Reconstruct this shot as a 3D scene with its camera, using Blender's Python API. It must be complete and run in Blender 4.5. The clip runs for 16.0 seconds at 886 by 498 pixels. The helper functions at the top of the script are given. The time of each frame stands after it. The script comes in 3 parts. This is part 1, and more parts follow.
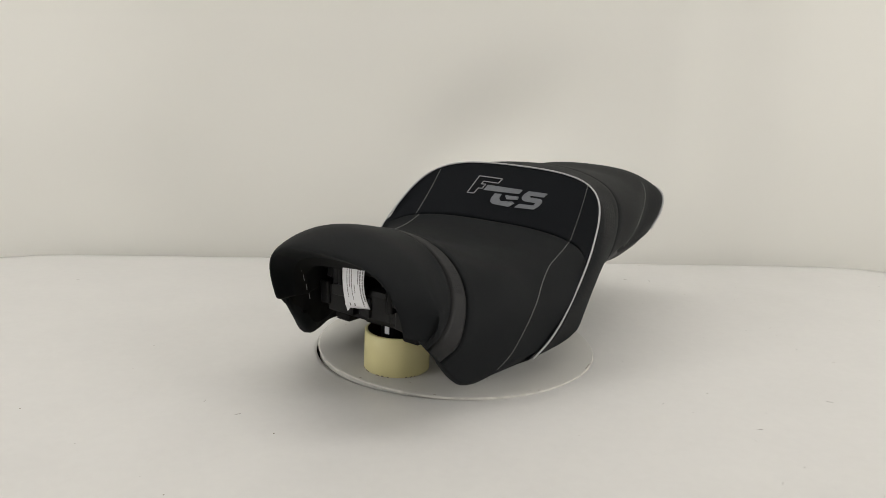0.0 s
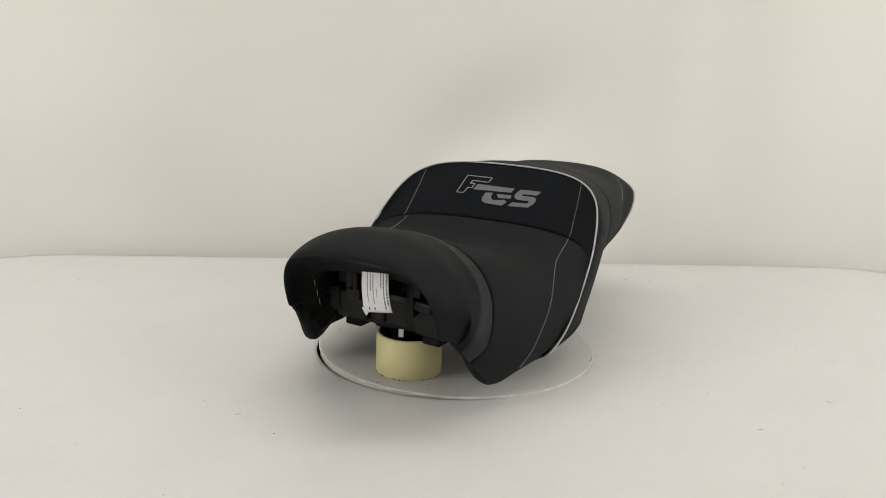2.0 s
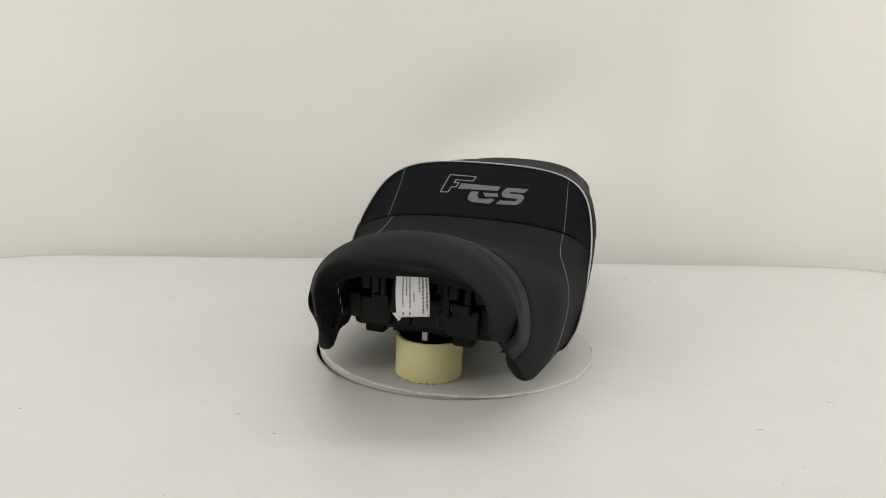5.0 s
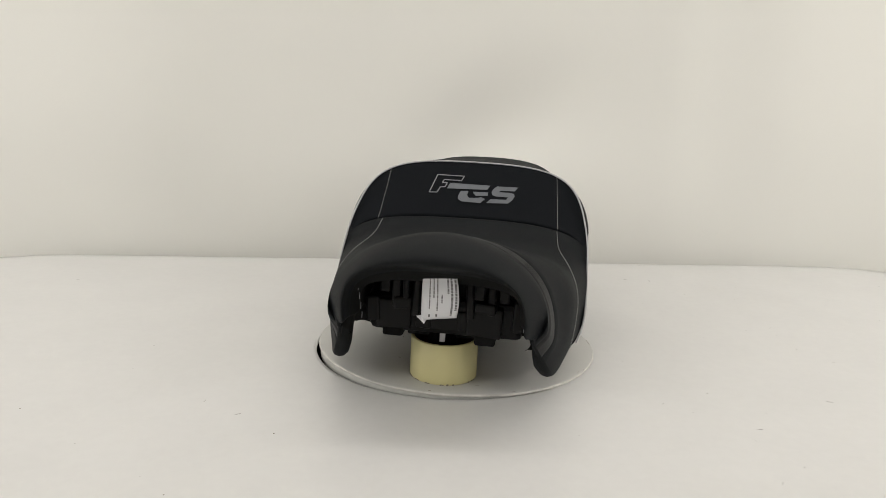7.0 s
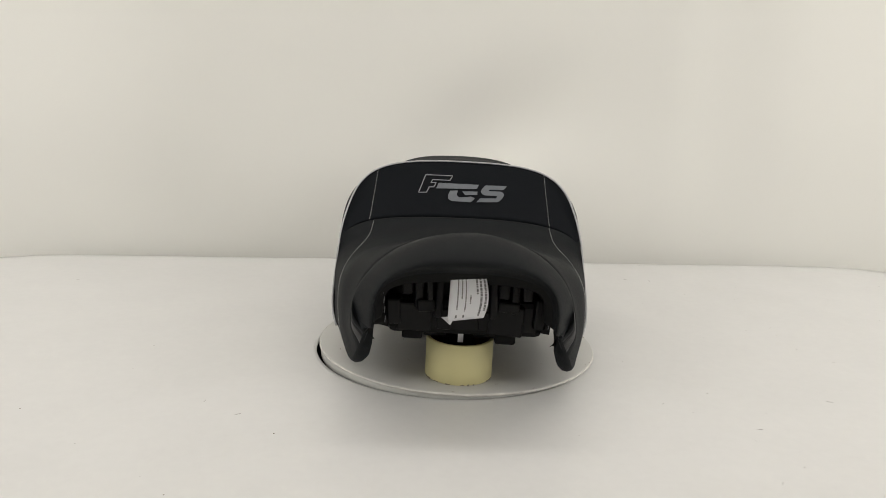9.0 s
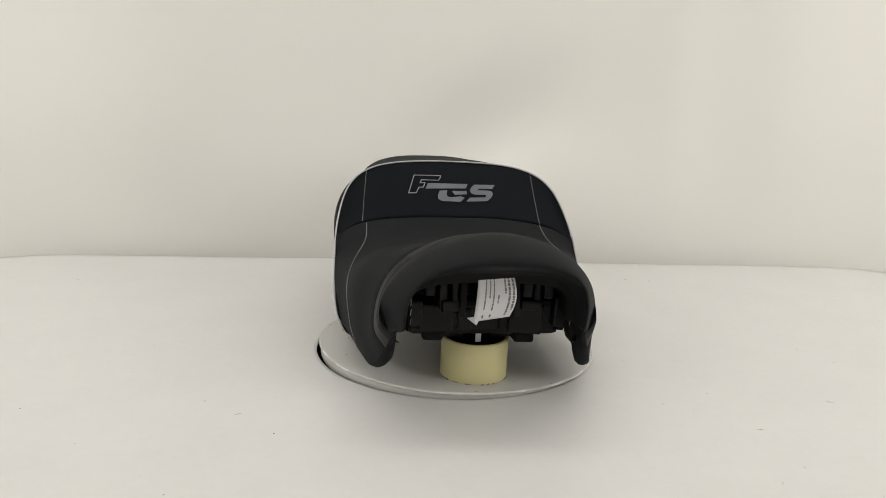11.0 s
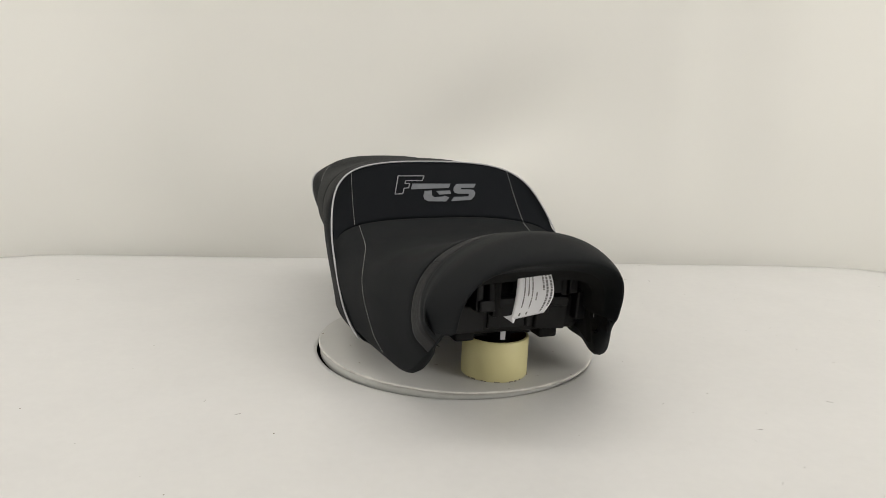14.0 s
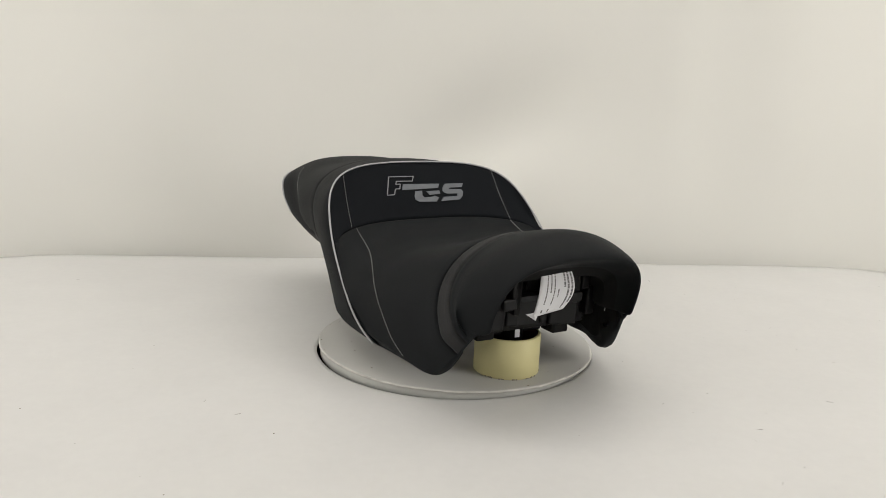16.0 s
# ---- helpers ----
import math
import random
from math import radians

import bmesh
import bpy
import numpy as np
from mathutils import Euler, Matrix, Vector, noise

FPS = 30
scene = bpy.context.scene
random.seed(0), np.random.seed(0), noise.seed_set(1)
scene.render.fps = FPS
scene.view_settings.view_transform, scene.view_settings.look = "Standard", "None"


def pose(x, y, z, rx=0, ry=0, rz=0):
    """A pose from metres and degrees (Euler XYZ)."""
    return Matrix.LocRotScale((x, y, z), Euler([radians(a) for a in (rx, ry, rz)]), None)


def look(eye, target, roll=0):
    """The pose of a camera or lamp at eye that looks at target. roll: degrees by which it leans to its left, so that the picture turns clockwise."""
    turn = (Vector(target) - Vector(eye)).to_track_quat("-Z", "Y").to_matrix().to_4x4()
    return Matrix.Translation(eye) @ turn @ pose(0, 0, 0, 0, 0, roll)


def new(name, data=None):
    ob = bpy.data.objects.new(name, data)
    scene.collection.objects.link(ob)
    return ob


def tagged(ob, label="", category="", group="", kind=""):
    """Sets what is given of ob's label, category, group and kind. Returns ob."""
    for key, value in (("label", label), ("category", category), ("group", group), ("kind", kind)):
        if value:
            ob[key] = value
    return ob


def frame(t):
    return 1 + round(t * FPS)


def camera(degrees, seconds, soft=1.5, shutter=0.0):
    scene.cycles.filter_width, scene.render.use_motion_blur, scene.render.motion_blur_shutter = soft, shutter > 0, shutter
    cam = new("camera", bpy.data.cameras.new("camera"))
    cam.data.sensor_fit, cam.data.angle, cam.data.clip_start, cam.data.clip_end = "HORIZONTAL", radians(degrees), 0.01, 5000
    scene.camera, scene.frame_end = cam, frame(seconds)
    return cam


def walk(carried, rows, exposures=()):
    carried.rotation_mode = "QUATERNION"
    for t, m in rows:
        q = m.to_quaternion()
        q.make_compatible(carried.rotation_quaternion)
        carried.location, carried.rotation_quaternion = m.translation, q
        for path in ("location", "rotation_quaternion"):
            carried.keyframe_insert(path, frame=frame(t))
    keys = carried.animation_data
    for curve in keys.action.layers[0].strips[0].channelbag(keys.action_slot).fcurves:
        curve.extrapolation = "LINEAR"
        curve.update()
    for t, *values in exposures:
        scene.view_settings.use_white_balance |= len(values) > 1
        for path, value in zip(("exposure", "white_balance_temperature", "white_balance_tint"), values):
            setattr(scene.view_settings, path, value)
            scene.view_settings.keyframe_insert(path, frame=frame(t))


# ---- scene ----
from mathutils.bvhtree import BVHTree

CAM_YAW, CAM_PITCH, CAM_ROLL = -0.822, 12.507, 1.32
EYE = Vector((0.0, -0.9906, 0.3473))
cam = camera(60.94, 16.0, soft=0.6)
AIM = EYE + Vector((math.sin(radians(CAM_YAW)) * math.cos(radians(CAM_PITCH)),
                    math.cos(radians(CAM_YAW)) * math.cos(radians(CAM_PITCH)),
                    -math.sin(radians(CAM_PITCH))))
walk(cam, [(0.0, look(EYE, AIM, CAM_ROLL)), (16.0, look(EYE, AIM, CAM_ROLL))], exposures=[(0.0, -0.12), (0.5, -0.073), (1.0, -0.043), (2.0, -0.027), (3.0, 0.0), (16.0, 0.0)])

# ---- light ----
world = bpy.data.worlds.new("room_air")
scene.world = world
world.use_nodes = True
world.node_tree.nodes["Background"].inputs[0].default_value = (0.9, 0.92, 1.0, 1)
world.node_tree.nodes["Background"].inputs[1].default_value = 0.05


def area_lamp(name, eye, target, sx, sy, watts, colour):
    data = bpy.data.lights.new(name, "AREA")
    data.shape, data.size, data.size_y = "RECTANGLE", sx, sy
    data.energy, data.color = watts, colour
    ob = new(name, data)
    ob.matrix_world = look(eye, target)
    return ob


WARM = (1.0, 0.972, 0.935)
area_lamp("ceiling_lamp", (0.15, 0.36, 2.42), (0.15, 0.36, 0), 3.4, 0.3, 22.5, WARM)
area_lamp("ceiling_lamp", (0.0, -2.0, 2.42), (0.0, -2.0, 0), 4.6, 1.2, 5, WARM)
# side lamps stand in for unseen softboxes; the walls have no windows
area_lamp("window_light", (-2.42, -0.9, 1.05), (-0.9, 0.5, 0.5), 1.6, 1.5, 46, (1.0, 0.98, 0.955))
area_lamp("window_light", (2.42, -0.9, 1.05), (0.9, 0.5, 0.5), 1.6, 1.5, 50, (1.0, 0.98, 0.955))
# weak fill lamp added behind the camera
area_lamp("window_light", (0.0, -4.1, 1.0), (0.0, 0.5, 0.8), 4.4, 1.8, 8, (1.0, 0.98, 0.955))


# ---- materials ----
def material(name, colour, rough=0.5, metal=0.0, var=0.15, scale=12.0, fine=0.0, fine_scale=900.0,
             bump=0.0, bump_scale=300.0, spec=0.5):
    m = bpy.data.materials.new(name)
    m.use_nodes = True
    nt = m.node_tree
    n, l = nt.nodes, nt.links
    b = n["Principled BSDF"]
    b.inputs["Roughness"].default_value = rough
    b.inputs["Metallic"].default_value = metal
    b.inputs["Specular IOR Level"].default_value = spec
    tc = n.new("ShaderNodeTexCoord")
    big = n.new("ShaderNodeTexNoise")
    big.inputs["Scale"].default_value = scale
    big.inputs["Detail"].default_value = 5
    l.new(tc.outputs["Object"], big.inputs["Vector"])
    small = n.new("ShaderNodeTexNoise")
    small.inputs["Scale"].default_value = fine_scale
    small.inputs["Detail"].default_value = 2
    l.new(tc.outputs["Object"], small.inputs["Vector"])
    ramp = n.new("ShaderNodeMapRange")
    ramp.inputs["To Min"].default_value = 1 - var
    ramp.inputs["To Max"].default_value = 1 + var
    l.new(big.outputs["Fac"], ramp.inputs["Value"])
    ramp2 = n.new("ShaderNodeMapRange")
    ramp2.inputs["To Min"].default_value = 1 - fine
    ramp2.inputs["To Max"].default_value = 1 + fine
    l.new(small.outputs["Fac"], ramp2.inputs["Value"])
    mul = n.new("ShaderNodeMath")
    mul.operation = "MULTIPLY"
    l.new(ramp.outputs[0], mul.inputs[0])
    l.new(ramp2.outputs[0], mul.inputs[1])
    vm = n.new("ShaderNodeVectorMath")
    vm.operation = "SCALE"
    vm.inputs[0].default_value = colour
    l.new(mul.outputs[0], vm.inputs["Scale"])
    l.new(vm.outputs[0], b.inputs["Base Color"])
    if bump:
        tex = n.new("ShaderNodeTexNoise")
        tex.inputs["Scale"].default_value = bump_scale
        tex.inputs["Detail"].default_value = 3
        l.new(tc.outputs["Object"], tex.inputs["Vector"])
        bp = n.new("ShaderNodeBump")
        bp.inputs["Strength"].default_value = bump
        bp.inputs["Distance"].default_value = 0.001
        l.new(tex.outputs["Fac"], bp.inputs["Height"])
        l.new(bp.outputs[0], b.inputs["Normal"])
    return m


M_SEAT = material("black_vinyl", (0.0054, 0.0065, 0.0076), 0.64, var=0.12, scale=9, bump=0.25, bump_scale=1400, spec=0.15)
M_BOLSTER = material("blue_black_fabric", (0.0050, 0.0061, 0.0080), 0.8, var=0.1, scale=9, bump=0.3, bump_scale=1800, spec=0.12)
M_BAND = material("textured_band_vinyl", (0.0092, 0.0094, 0.0102), 0.55, var=0.1, scale=12, bump=0.4, bump_scale=700, spec=0.3)
M_PIPE = material("silver_piping", (0.38, 0.38, 0.39), 0.4, var=0.05, bump=0.1)
M_THREAD = material("grey_thread", (0.33, 0.33, 0.315), 0.7, var=0.1)
M_LOGO = material("silver_embroidery", (0.125, 0.135, 0.15), 0.5, var=0.18, scale=90, bump=0.5, bump_scale=1500)
M_OUTLINE = material("pale_embroidery", (0.25, 0.25, 0.265), 0.6, var=0.15, scale=120, bump=0.3, bump_scale=1500)
M_PLASTIC = material("black_plastic", (0.0034, 0.0034, 0.0036), 0.48, var=0.2, bump=0.1, bump_scale=200, spec=0.22)
M_FELT = material("black_lining", (0.005, 0.005, 0.005), 0.85, var=0.2, bump=0.4, bump_scale=500, spec=0.2)
M_LABEL = material("label_fabric", (0.72, 0.72, 0.74), 0.6, var=0.06, scale=40, bump=0.1)
M_INK = material("label_ink", (0.15, 0.15, 0.15), 0.7, var=0.1)
M_TAPE = material("cream_tape", (0.60, 0.55, 0.285), 0.5, var=0.05, scale=25, bump=0.05)
M_CORE = material("brown_core", (0.05, 0.014, 0.008), 0.4, var=0.2)
M_DISC = material("white_painted_board", (0.50, 0.495, 0.47), 0.5, var=0.05, scale=14, fine=0.02, bump=0.08, bump_scale=120)
M_DISC_EDGE = material("scuffed_board_edge", (0.49, 0.475, 0.44), 0.65, var=0.55, scale=55, bump=0.3, bump_scale=200)
M_BASE = material("grey_turntable_base", (0.52, 0.52, 0.49), 0.6, var=0.15)
M_SHEET = material("white_sheet", (0.612, 0.607, 0.594), 0.40, var=0.05, scale=8, fine=0.03, fine_scale=90, bump=0.06, bump_scale=30, spec=0.5)
M_WALL = material("off_white_backdrop", (0.735, 0.727, 0.685), 0.75, var=0.02, scale=2.5, bump=0.05, bump_scale=60, spec=0.2)
M_ROOM = material("room_paint", (0.70, 0.68, 0.64), 0.8, var=0.04, scale=1.5)
# near-black paint for the shade down in the gap round the board
M_GAP_SHADE = material("gap_shade_black", (0.02, 0.02, 0.02), 0.9, var=0.1)
M_SCUFF = material("brown_scuff", (0.26, 0.23, 0.19), 0.8, var=0.3, scale=200)
M_SPECK = material("dark_lint", (0.17, 0.145, 0.125), 0.9, var=0.2)


# ---- mesh helpers ----
def mesh_from(name, verts, faces, mat, smooth=True):
    me = bpy.data.meshes.new(name)
    me.from_pydata([tuple(v) for v in verts], [], faces)
    me.materials.append(mat)
    if smooth:
        for p in me.polygons:
            p.use_smooth = True
    me.update()
    return me


def part(name, bm, mat, parent, label="", smooth=True):
    me = bpy.data.meshes.new(name)
    bm.to_mesh(me)
    bm.free()
    me.materials.append(mat)
    if smooth:
        for p in me.polygons:
            p.use_smooth = True
    ob = new(name, me)
    ob.parent = parent
    return tagged(ob, label)


def mesh_part(name, me, parent, label=""):
    ob = new(name, me)
    ob.parent = parent
    return tagged(ob, label)


def add_box(bm, c, s, rot=None, bevel=0.0):
    m = Matrix.Translation(c) @ (rot.to_matrix().to_4x4() if rot else Matrix()) @ Matrix.Diagonal((*s, 1))
    geo = bmesh.ops.create_cube(bm, size=1.0, matrix=m)
    if bevel:
        edges = list({e for v in geo["verts"] for e in v.link_edges})
        bmesh.ops.bevel(bm, geom=edges, offset=bevel, segments=2, affect="EDGES", profile=0.5)


def tube(path, radius, sides=8, closed=False):
    verts, faces = [], []
    n = len(path)
    for i, p in enumerate(path):
        a, b = path[max(i - 1, 0)], path[min(i + 1, n - 1)]
        d = (b - a).normalized()
        s = d.cross(Vector((0, 0, 1)))
        if s.length < 1e-4:
            s = d.cross(Vector((0, 1, 0)))
        s.normalize()
        w = d.cross(s)
        for k in range(sides):
            an = 2 * math.pi * k / sides
            verts.append(p + (s * math.cos(an) + w * math.sin(an)) * radius)
    for i in range(n - 1):
        for k in range(sides):
            faces.append((i * sides + k, i * sides + (k + 1) % sides, (i + 1) * sides + (k + 1) % sides, (i + 1) * sides + k))
    faces.append(tuple(range(sides - 1, -1, -1)))
    faces.append(tuple((n - 1) * sides + k for k in range(sides)))
    return verts, faces


def lathe(profile, steps, name, mat, smooth=True):
    verts, faces = [], []
    m = len(profile)
    for i in range(steps):
        a = 2 * math.pi * i / steps
        for r, z in profile:
            verts.append((r * math.cos(a), r * math.sin(a), z))
    for i in range(steps):
        j = (i + 1) % steps
        for k in range(m - 1):
            faces.append((i * m + k, j * m + k, j * m + k + 1, i * m + k + 1))
    return mesh_from(name, verts, faces, mat, smooth)


# ---- the room round the table ----
def room():
    floor_z, top_z = -0.92, 2.45
    def slab(name, c, s, label):
        bm = bmesh.new()
        add_box(bm, c, s)
        ob = part(name, bm, M_ROOM, None, smooth=False)
        tagged(ob, label, name.split("_")[0], kind="structure")
    slab("floor", (0, -1.2, floor_z - 0.05), (5.0, 6.0, 0.1), "plain light grey room floor under the table")
    slab("ceiling", (0, -1.2, top_z + 0.05), (5.0, 6.0, 0.1), "plain pale ceiling above the table")
    slab("wall_north", (0, 1.85, 0.765), (5.0, 0.1, 3.37), "plain pale wall behind the backdrop")
    slab("wall_south", (0, -4.25, 0.765), (5.0, 0.1, 3.37), "plain pale wall facing the backdrop")
    slab("wall_west", (-2.55, -1.2, 0.765), (0.1, 6.2, 3.37), "plain pale side wall of the room")
    slab("wall_east", (2.55, -1.2, 0.765), (0.1, 6.2, 3.37), "plain pale side wall of the room")


TABLE_TURN = radians(2.4) - 0.004
HOLE_R, HOLE_C = 0.1862, (0.0030, -0.0015)
FLOOR_Z = -0.0065


def backdrop():
    verts, faces = [], []
    nx, nz = 180, 110
    for j in range(nz + 1):
        z = -0.90 + 3.2 * j / nz
        for i in range(nx + 1):
            x = -2.3 + 4.6 * i / nx
            y = 0.012 * math.sin(2.1 * x + 0.5) + 0.006 * math.sin(6.3 * x + 1.1 + 0.5 * z) + 0.004 * math.sin(11 * x - 0.7 * z)
            y += 0.016 * noise.noise(Vector((x * 1.3, z * 0.8, 3.1)))
            y -= 0.003 * math.exp(-((x - 0.24 - 0.75 * (z - 0.33)) / 0.07) ** 2) * math.exp(-((z - 0.42) / 0.2) ** 2)
            y += 0.036 * math.exp(-((x - 0.06 - 0.8 * (z - 0.26)) / 0.12) ** 2) * math.exp(-((z - 0.22) / 0.14) ** 2)
            y += 0.007 * math.exp(-((x + 0.20) / 0.16) ** 2)
            y -= 0.034 * math.exp(-((x + 0.60) / (0.34 if x < -0.60 else 0.10)) ** 2) + 0.010 * math.exp(-((x - 0.42) / 0.05) ** 2)
            y -= 0.030 * math.exp(-((x - 0.64) / (0.30 if x > 0.64 else 0.09)) ** 2)
            hang = min(max(z / 0.3, 0), 1)
            y *= 0.2 + 0.8 * hang * hang * (3 - 2 * hang)
            verts.append((x, y, z))
    w = nx + 1
    for j in range(nz):
        for i in range(nx):
            faces.append((j * w + i, j * w + i + 1, (j + 1) * w + i + 1, (j + 1) * w + i))
    ob = new("backdrop", mesh_from("backdrop", verts, faces, M_WALL))
    mod = ob.modifiers.new("thick", "SOLIDIFY")
    mod.thickness = 0.004
    ob.matrix_world = pose(0.02, 0.548, 0, 0, 0, 2.3)
    tagged(ob, "off-white hanging backdrop sheet with soft folds behind the table", "backdrop", kind="structure")


def table_outline():
    """Rounded table top, far edge through (0, 0.5135), turned a little."""
    pts = []
    x0, x1, y0, y1, r, q = -1.08, 0.95, -1.30, 0.0, 0.17, 0.34
    corners = ((x1 - r, y1 - r, 0, r), (x0 + q, y1 - q, 90, q), (x0 + r, y0 + r, 180, r), (x1 - r, y0 + r, 270, r))
    for cx, cy, a0, r in corners:
        for k in range(13):
            a = radians(a0 + 90 * k / 12)
            pts.append((cx + r * math.cos(a), cy + r * math.sin(a)))
    c, s = math.cos(TABLE_TURN), math.sin(TABLE_TURN)
    return [(c * x - s * y, 0.5135 + s * x + c * y) for x, y in pts]


def table():
    """A white sheet over the table top, with a round hole for the turntable."""
    outline = table_outline()
    n = 192
    hole = [(HOLE_C[0] + HOLE_R * math.cos(2 * math.pi * i / n), HOLE_C[1] + HOLE_R * math.sin(2 * math.pi * i / n)) for i in range(n)]
    dense = []
    for i, p in enumerate(outline):
        q = outline[(i + 1) % len(outline)]
        L = math.dist(p, q)
        k = max(1, int(L / 0.05))
        for t in range(k):
            dense.append((p[0] + (q[0] - p[0]) * t / k, p[1] + (q[1] - p[1]) * t / k))
    polar = sorted((math.atan2(y, x), math.hypot(x, y)) for x, y in dense)
    angs = np.array([a for a, _ in polar])
    rads = np.array([r for _, r in polar])
    verts, faces = [], []
    rings = 26
    for i in range(n):
        hx, hy = hole[i]
        a = math.atan2(hy, hx)
        ro = float(np.interp(a, angs, rads, period=2 * math.pi))
        ri = math.hypot(hx, hy)
        for k in range(rings + 1):
            f = (k / rings) ** 1.6
            r = ri + (ro - ri) * f
            x, y = r * math.cos(a), r * math.sin(a)
            z = FLOOR_Z + 0.0022 * noise.noise(Vector((x * 3, y * 3, 0.3))) * min(1, f * 6)
            if k == rings:
                z -= 0.004
            verts.append((x, y, z))
        verts.append((ro * math.cos(a), ro * math.sin(a), FLOOR_Z - 0.16))
    m = rings + 2
    for i in range(n):
        j = (i + 1) % n
        for k in range(m - 1):
            faces.append((i * m + k, i * m + k + 1, j * m + k + 1, j * m + k))
    ob = new("table_cover", mesh_from("table_cover", verts, faces, M_SHEET))
    mod = ob.modifiers.new("thick", "SOLIDIFY")
    mod.thickness = 0.0025
    tagged(ob, "white sheet covering the table, round hole for the turntable", "table cover", kind="structure")
    bm = bmesh.new()
    vs = [bm.verts.new((x * 0.97, y * 0.97, -0.045)) for x, y in outline]
    f = bm.faces.new(vs)
    ext = bmesh.ops.extrude_face_region(bm, geom=[f])
    bmesh.ops.translate(bm, verts=[g for g in ext["geom"] if isinstance(g, bmesh.types.BMVert)], vec=(0, 0, -0.03))
    bmesh.ops.recalc_face_normals(bm, faces=bm.faces)
    tb = tagged(new("table"), "table under the white sheet", "table")
    # tabletop coloured near black, so the turntable gap looks deeply shaded
    part("tabletop", bm, M_GAP_SHADE, tb, smooth=False)
    for x, y in ((-0.7, 0.2), (0.75, 0.45), (-0.55, -0.6), (0.9, -0.4)):
        bm = bmesh.new()
        add_box(bm, (x, y, -0.4975), (0.06, 0.06, 0.845), bevel=0.004)
        part("leg", bm, M_ROOM, tb, smooth=False)


# ---- turntable: base stays, disc turns ----
def worn(me):
    """Hand-cut outline: the rim wanders a little and is chipped here and there."""
    for v in me.vertices:
        r = math.hypot(v.co.x, v.co.y)
        if r > 0.15:
            d = Vector((v.co.x / r, v.co.y / r, 0))
            k = 0.0011 * noise.noise(d * 2.2) - 0.0007 * max(0, noise.noise(d * 24) - 0.25)
            v.co += d * k
            v.co.z += 0.0006 * noise.noise(d * 3.1 + Vector((0, 0, 4)))


def turntable():
    R = 0.187
    base = new("swivel_stand", lathe([(0.0, -0.044), (0.12, -0.044), (0.12, -0.030), (0.0, -0.030)], 64, "swivel_stand", M_BASE, False))
    tagged(base, "grey swivel stand under the round board", "swivel stand")
    disc = tagged(new("turntable"), "round white painted turntable board with scuffed edge", "turntable")
    top = [(0.0, 0.0), (0.1, 0.0), (R - 0.0035, 0.0), (R - 0.0012, -0.0006)]
    mesh_part("board", lathe(top, 160, "board", M_DISC), disc)
    edge = [(R - 0.0012, -0.0006), (R, -0.0016), (R, -0.0034), (R - 0.002, -0.0040)]
    mesh_part("board_edge", lathe(edge, 160, "board_edge", M_DISC_EDGE), disc, "scuffed grey edge")
    for piece in disc.children:
        worn(piece.data)
    rnd = random.Random(21)
    verts, faces = [], []
    for k in range(26):
        a = rnd.uniform(0, 6.283)
        r = R - rnd.choice((0.003, 0.003, 0.004, 0.012, 0.04, 0.09)) * rnd.uniform(0.5, 1.3)
        L, w = rnd.choice((1, 1, 2.5)) * rnd.uniform(0.0008, 0.0024), rnd.uniform(0.0004, 0.0011)
        base = len(verts)
        for j in range(8):
            b = 2 * math.pi * j / 8
            verts.append((r * math.cos(a) - math.sin(a) * L * math.cos(b) + math.cos(a) * w * math.sin(b), r * math.sin(a) + math.cos(a) * L * math.cos(b) + math.sin(a) * w * math.sin(b), 0.00025))
        faces.append(tuple(range(base, base + 8)))
    mesh_part("scuff_marks", mesh_from("scuff_marks", verts, faces, M_SCUFF, False), disc, "small brown scuffs on the board")["kind"] = "stuff"
    skirt = [(R - 0.002, -0.0040), (0.1850, -0.0042), (0.1850, -0.016), (0.1800, -0.022), (0.10, -0.024), (0.10, -0.030)]
    under = mesh_part("underside", lathe(skirt, 160, "underside", M_BASE), disc, "grey underside")
    worn(under.data)
    return disc


# ---- roll of tape ----
def tape_roll(parent_pose):
    R, h, ri = 0.0406, 0.049, 0.036
    ob = tagged(new("tape_roll"), "cream roll of tape with brown core under the seat", "tape roll")
    ob.matrix_world = parent_pose
    outer = [(ri + 0.001, 0.0), (R - 0.001, 0.0), (R, 0.001), (R, h - 0.001), (R - 0.001, h), (ri + 0.001, h)]
    mesh_part("tape", lathe(outer, 72, "tape", M_TAPE), ob)
    core = [(ri + 0.001, h + 0.0005), (ri, h), (ri - 0.001, h - 0.001), (ri - 0.001, 0.0), (ri + 0.001, 0.0)]
    mesh_part("core", lathe(core, 72, "core", M_CORE), ob, "dark brown cardboard core")
    rnd = random.Random(8)
    bm = bmesh.new()
    for _ in range(16):
        a = rnd.uniform(3.4, 6.1)
        w = rnd.uniform(0.0010, 0.0032)
        add_box(bm, (R * math.cos(a), R * math.sin(a), 0.0009), (w, 0.0012, rnd.uniform(0.0008, 0.0020)), Euler((0, rnd.uniform(-0.3, 0.3), a + 1.5708)))
    part("torn_edge", bm, M_SCUFF, ob, "brown torn paper bits at the foot of the roll", smooth=False)
    return ob


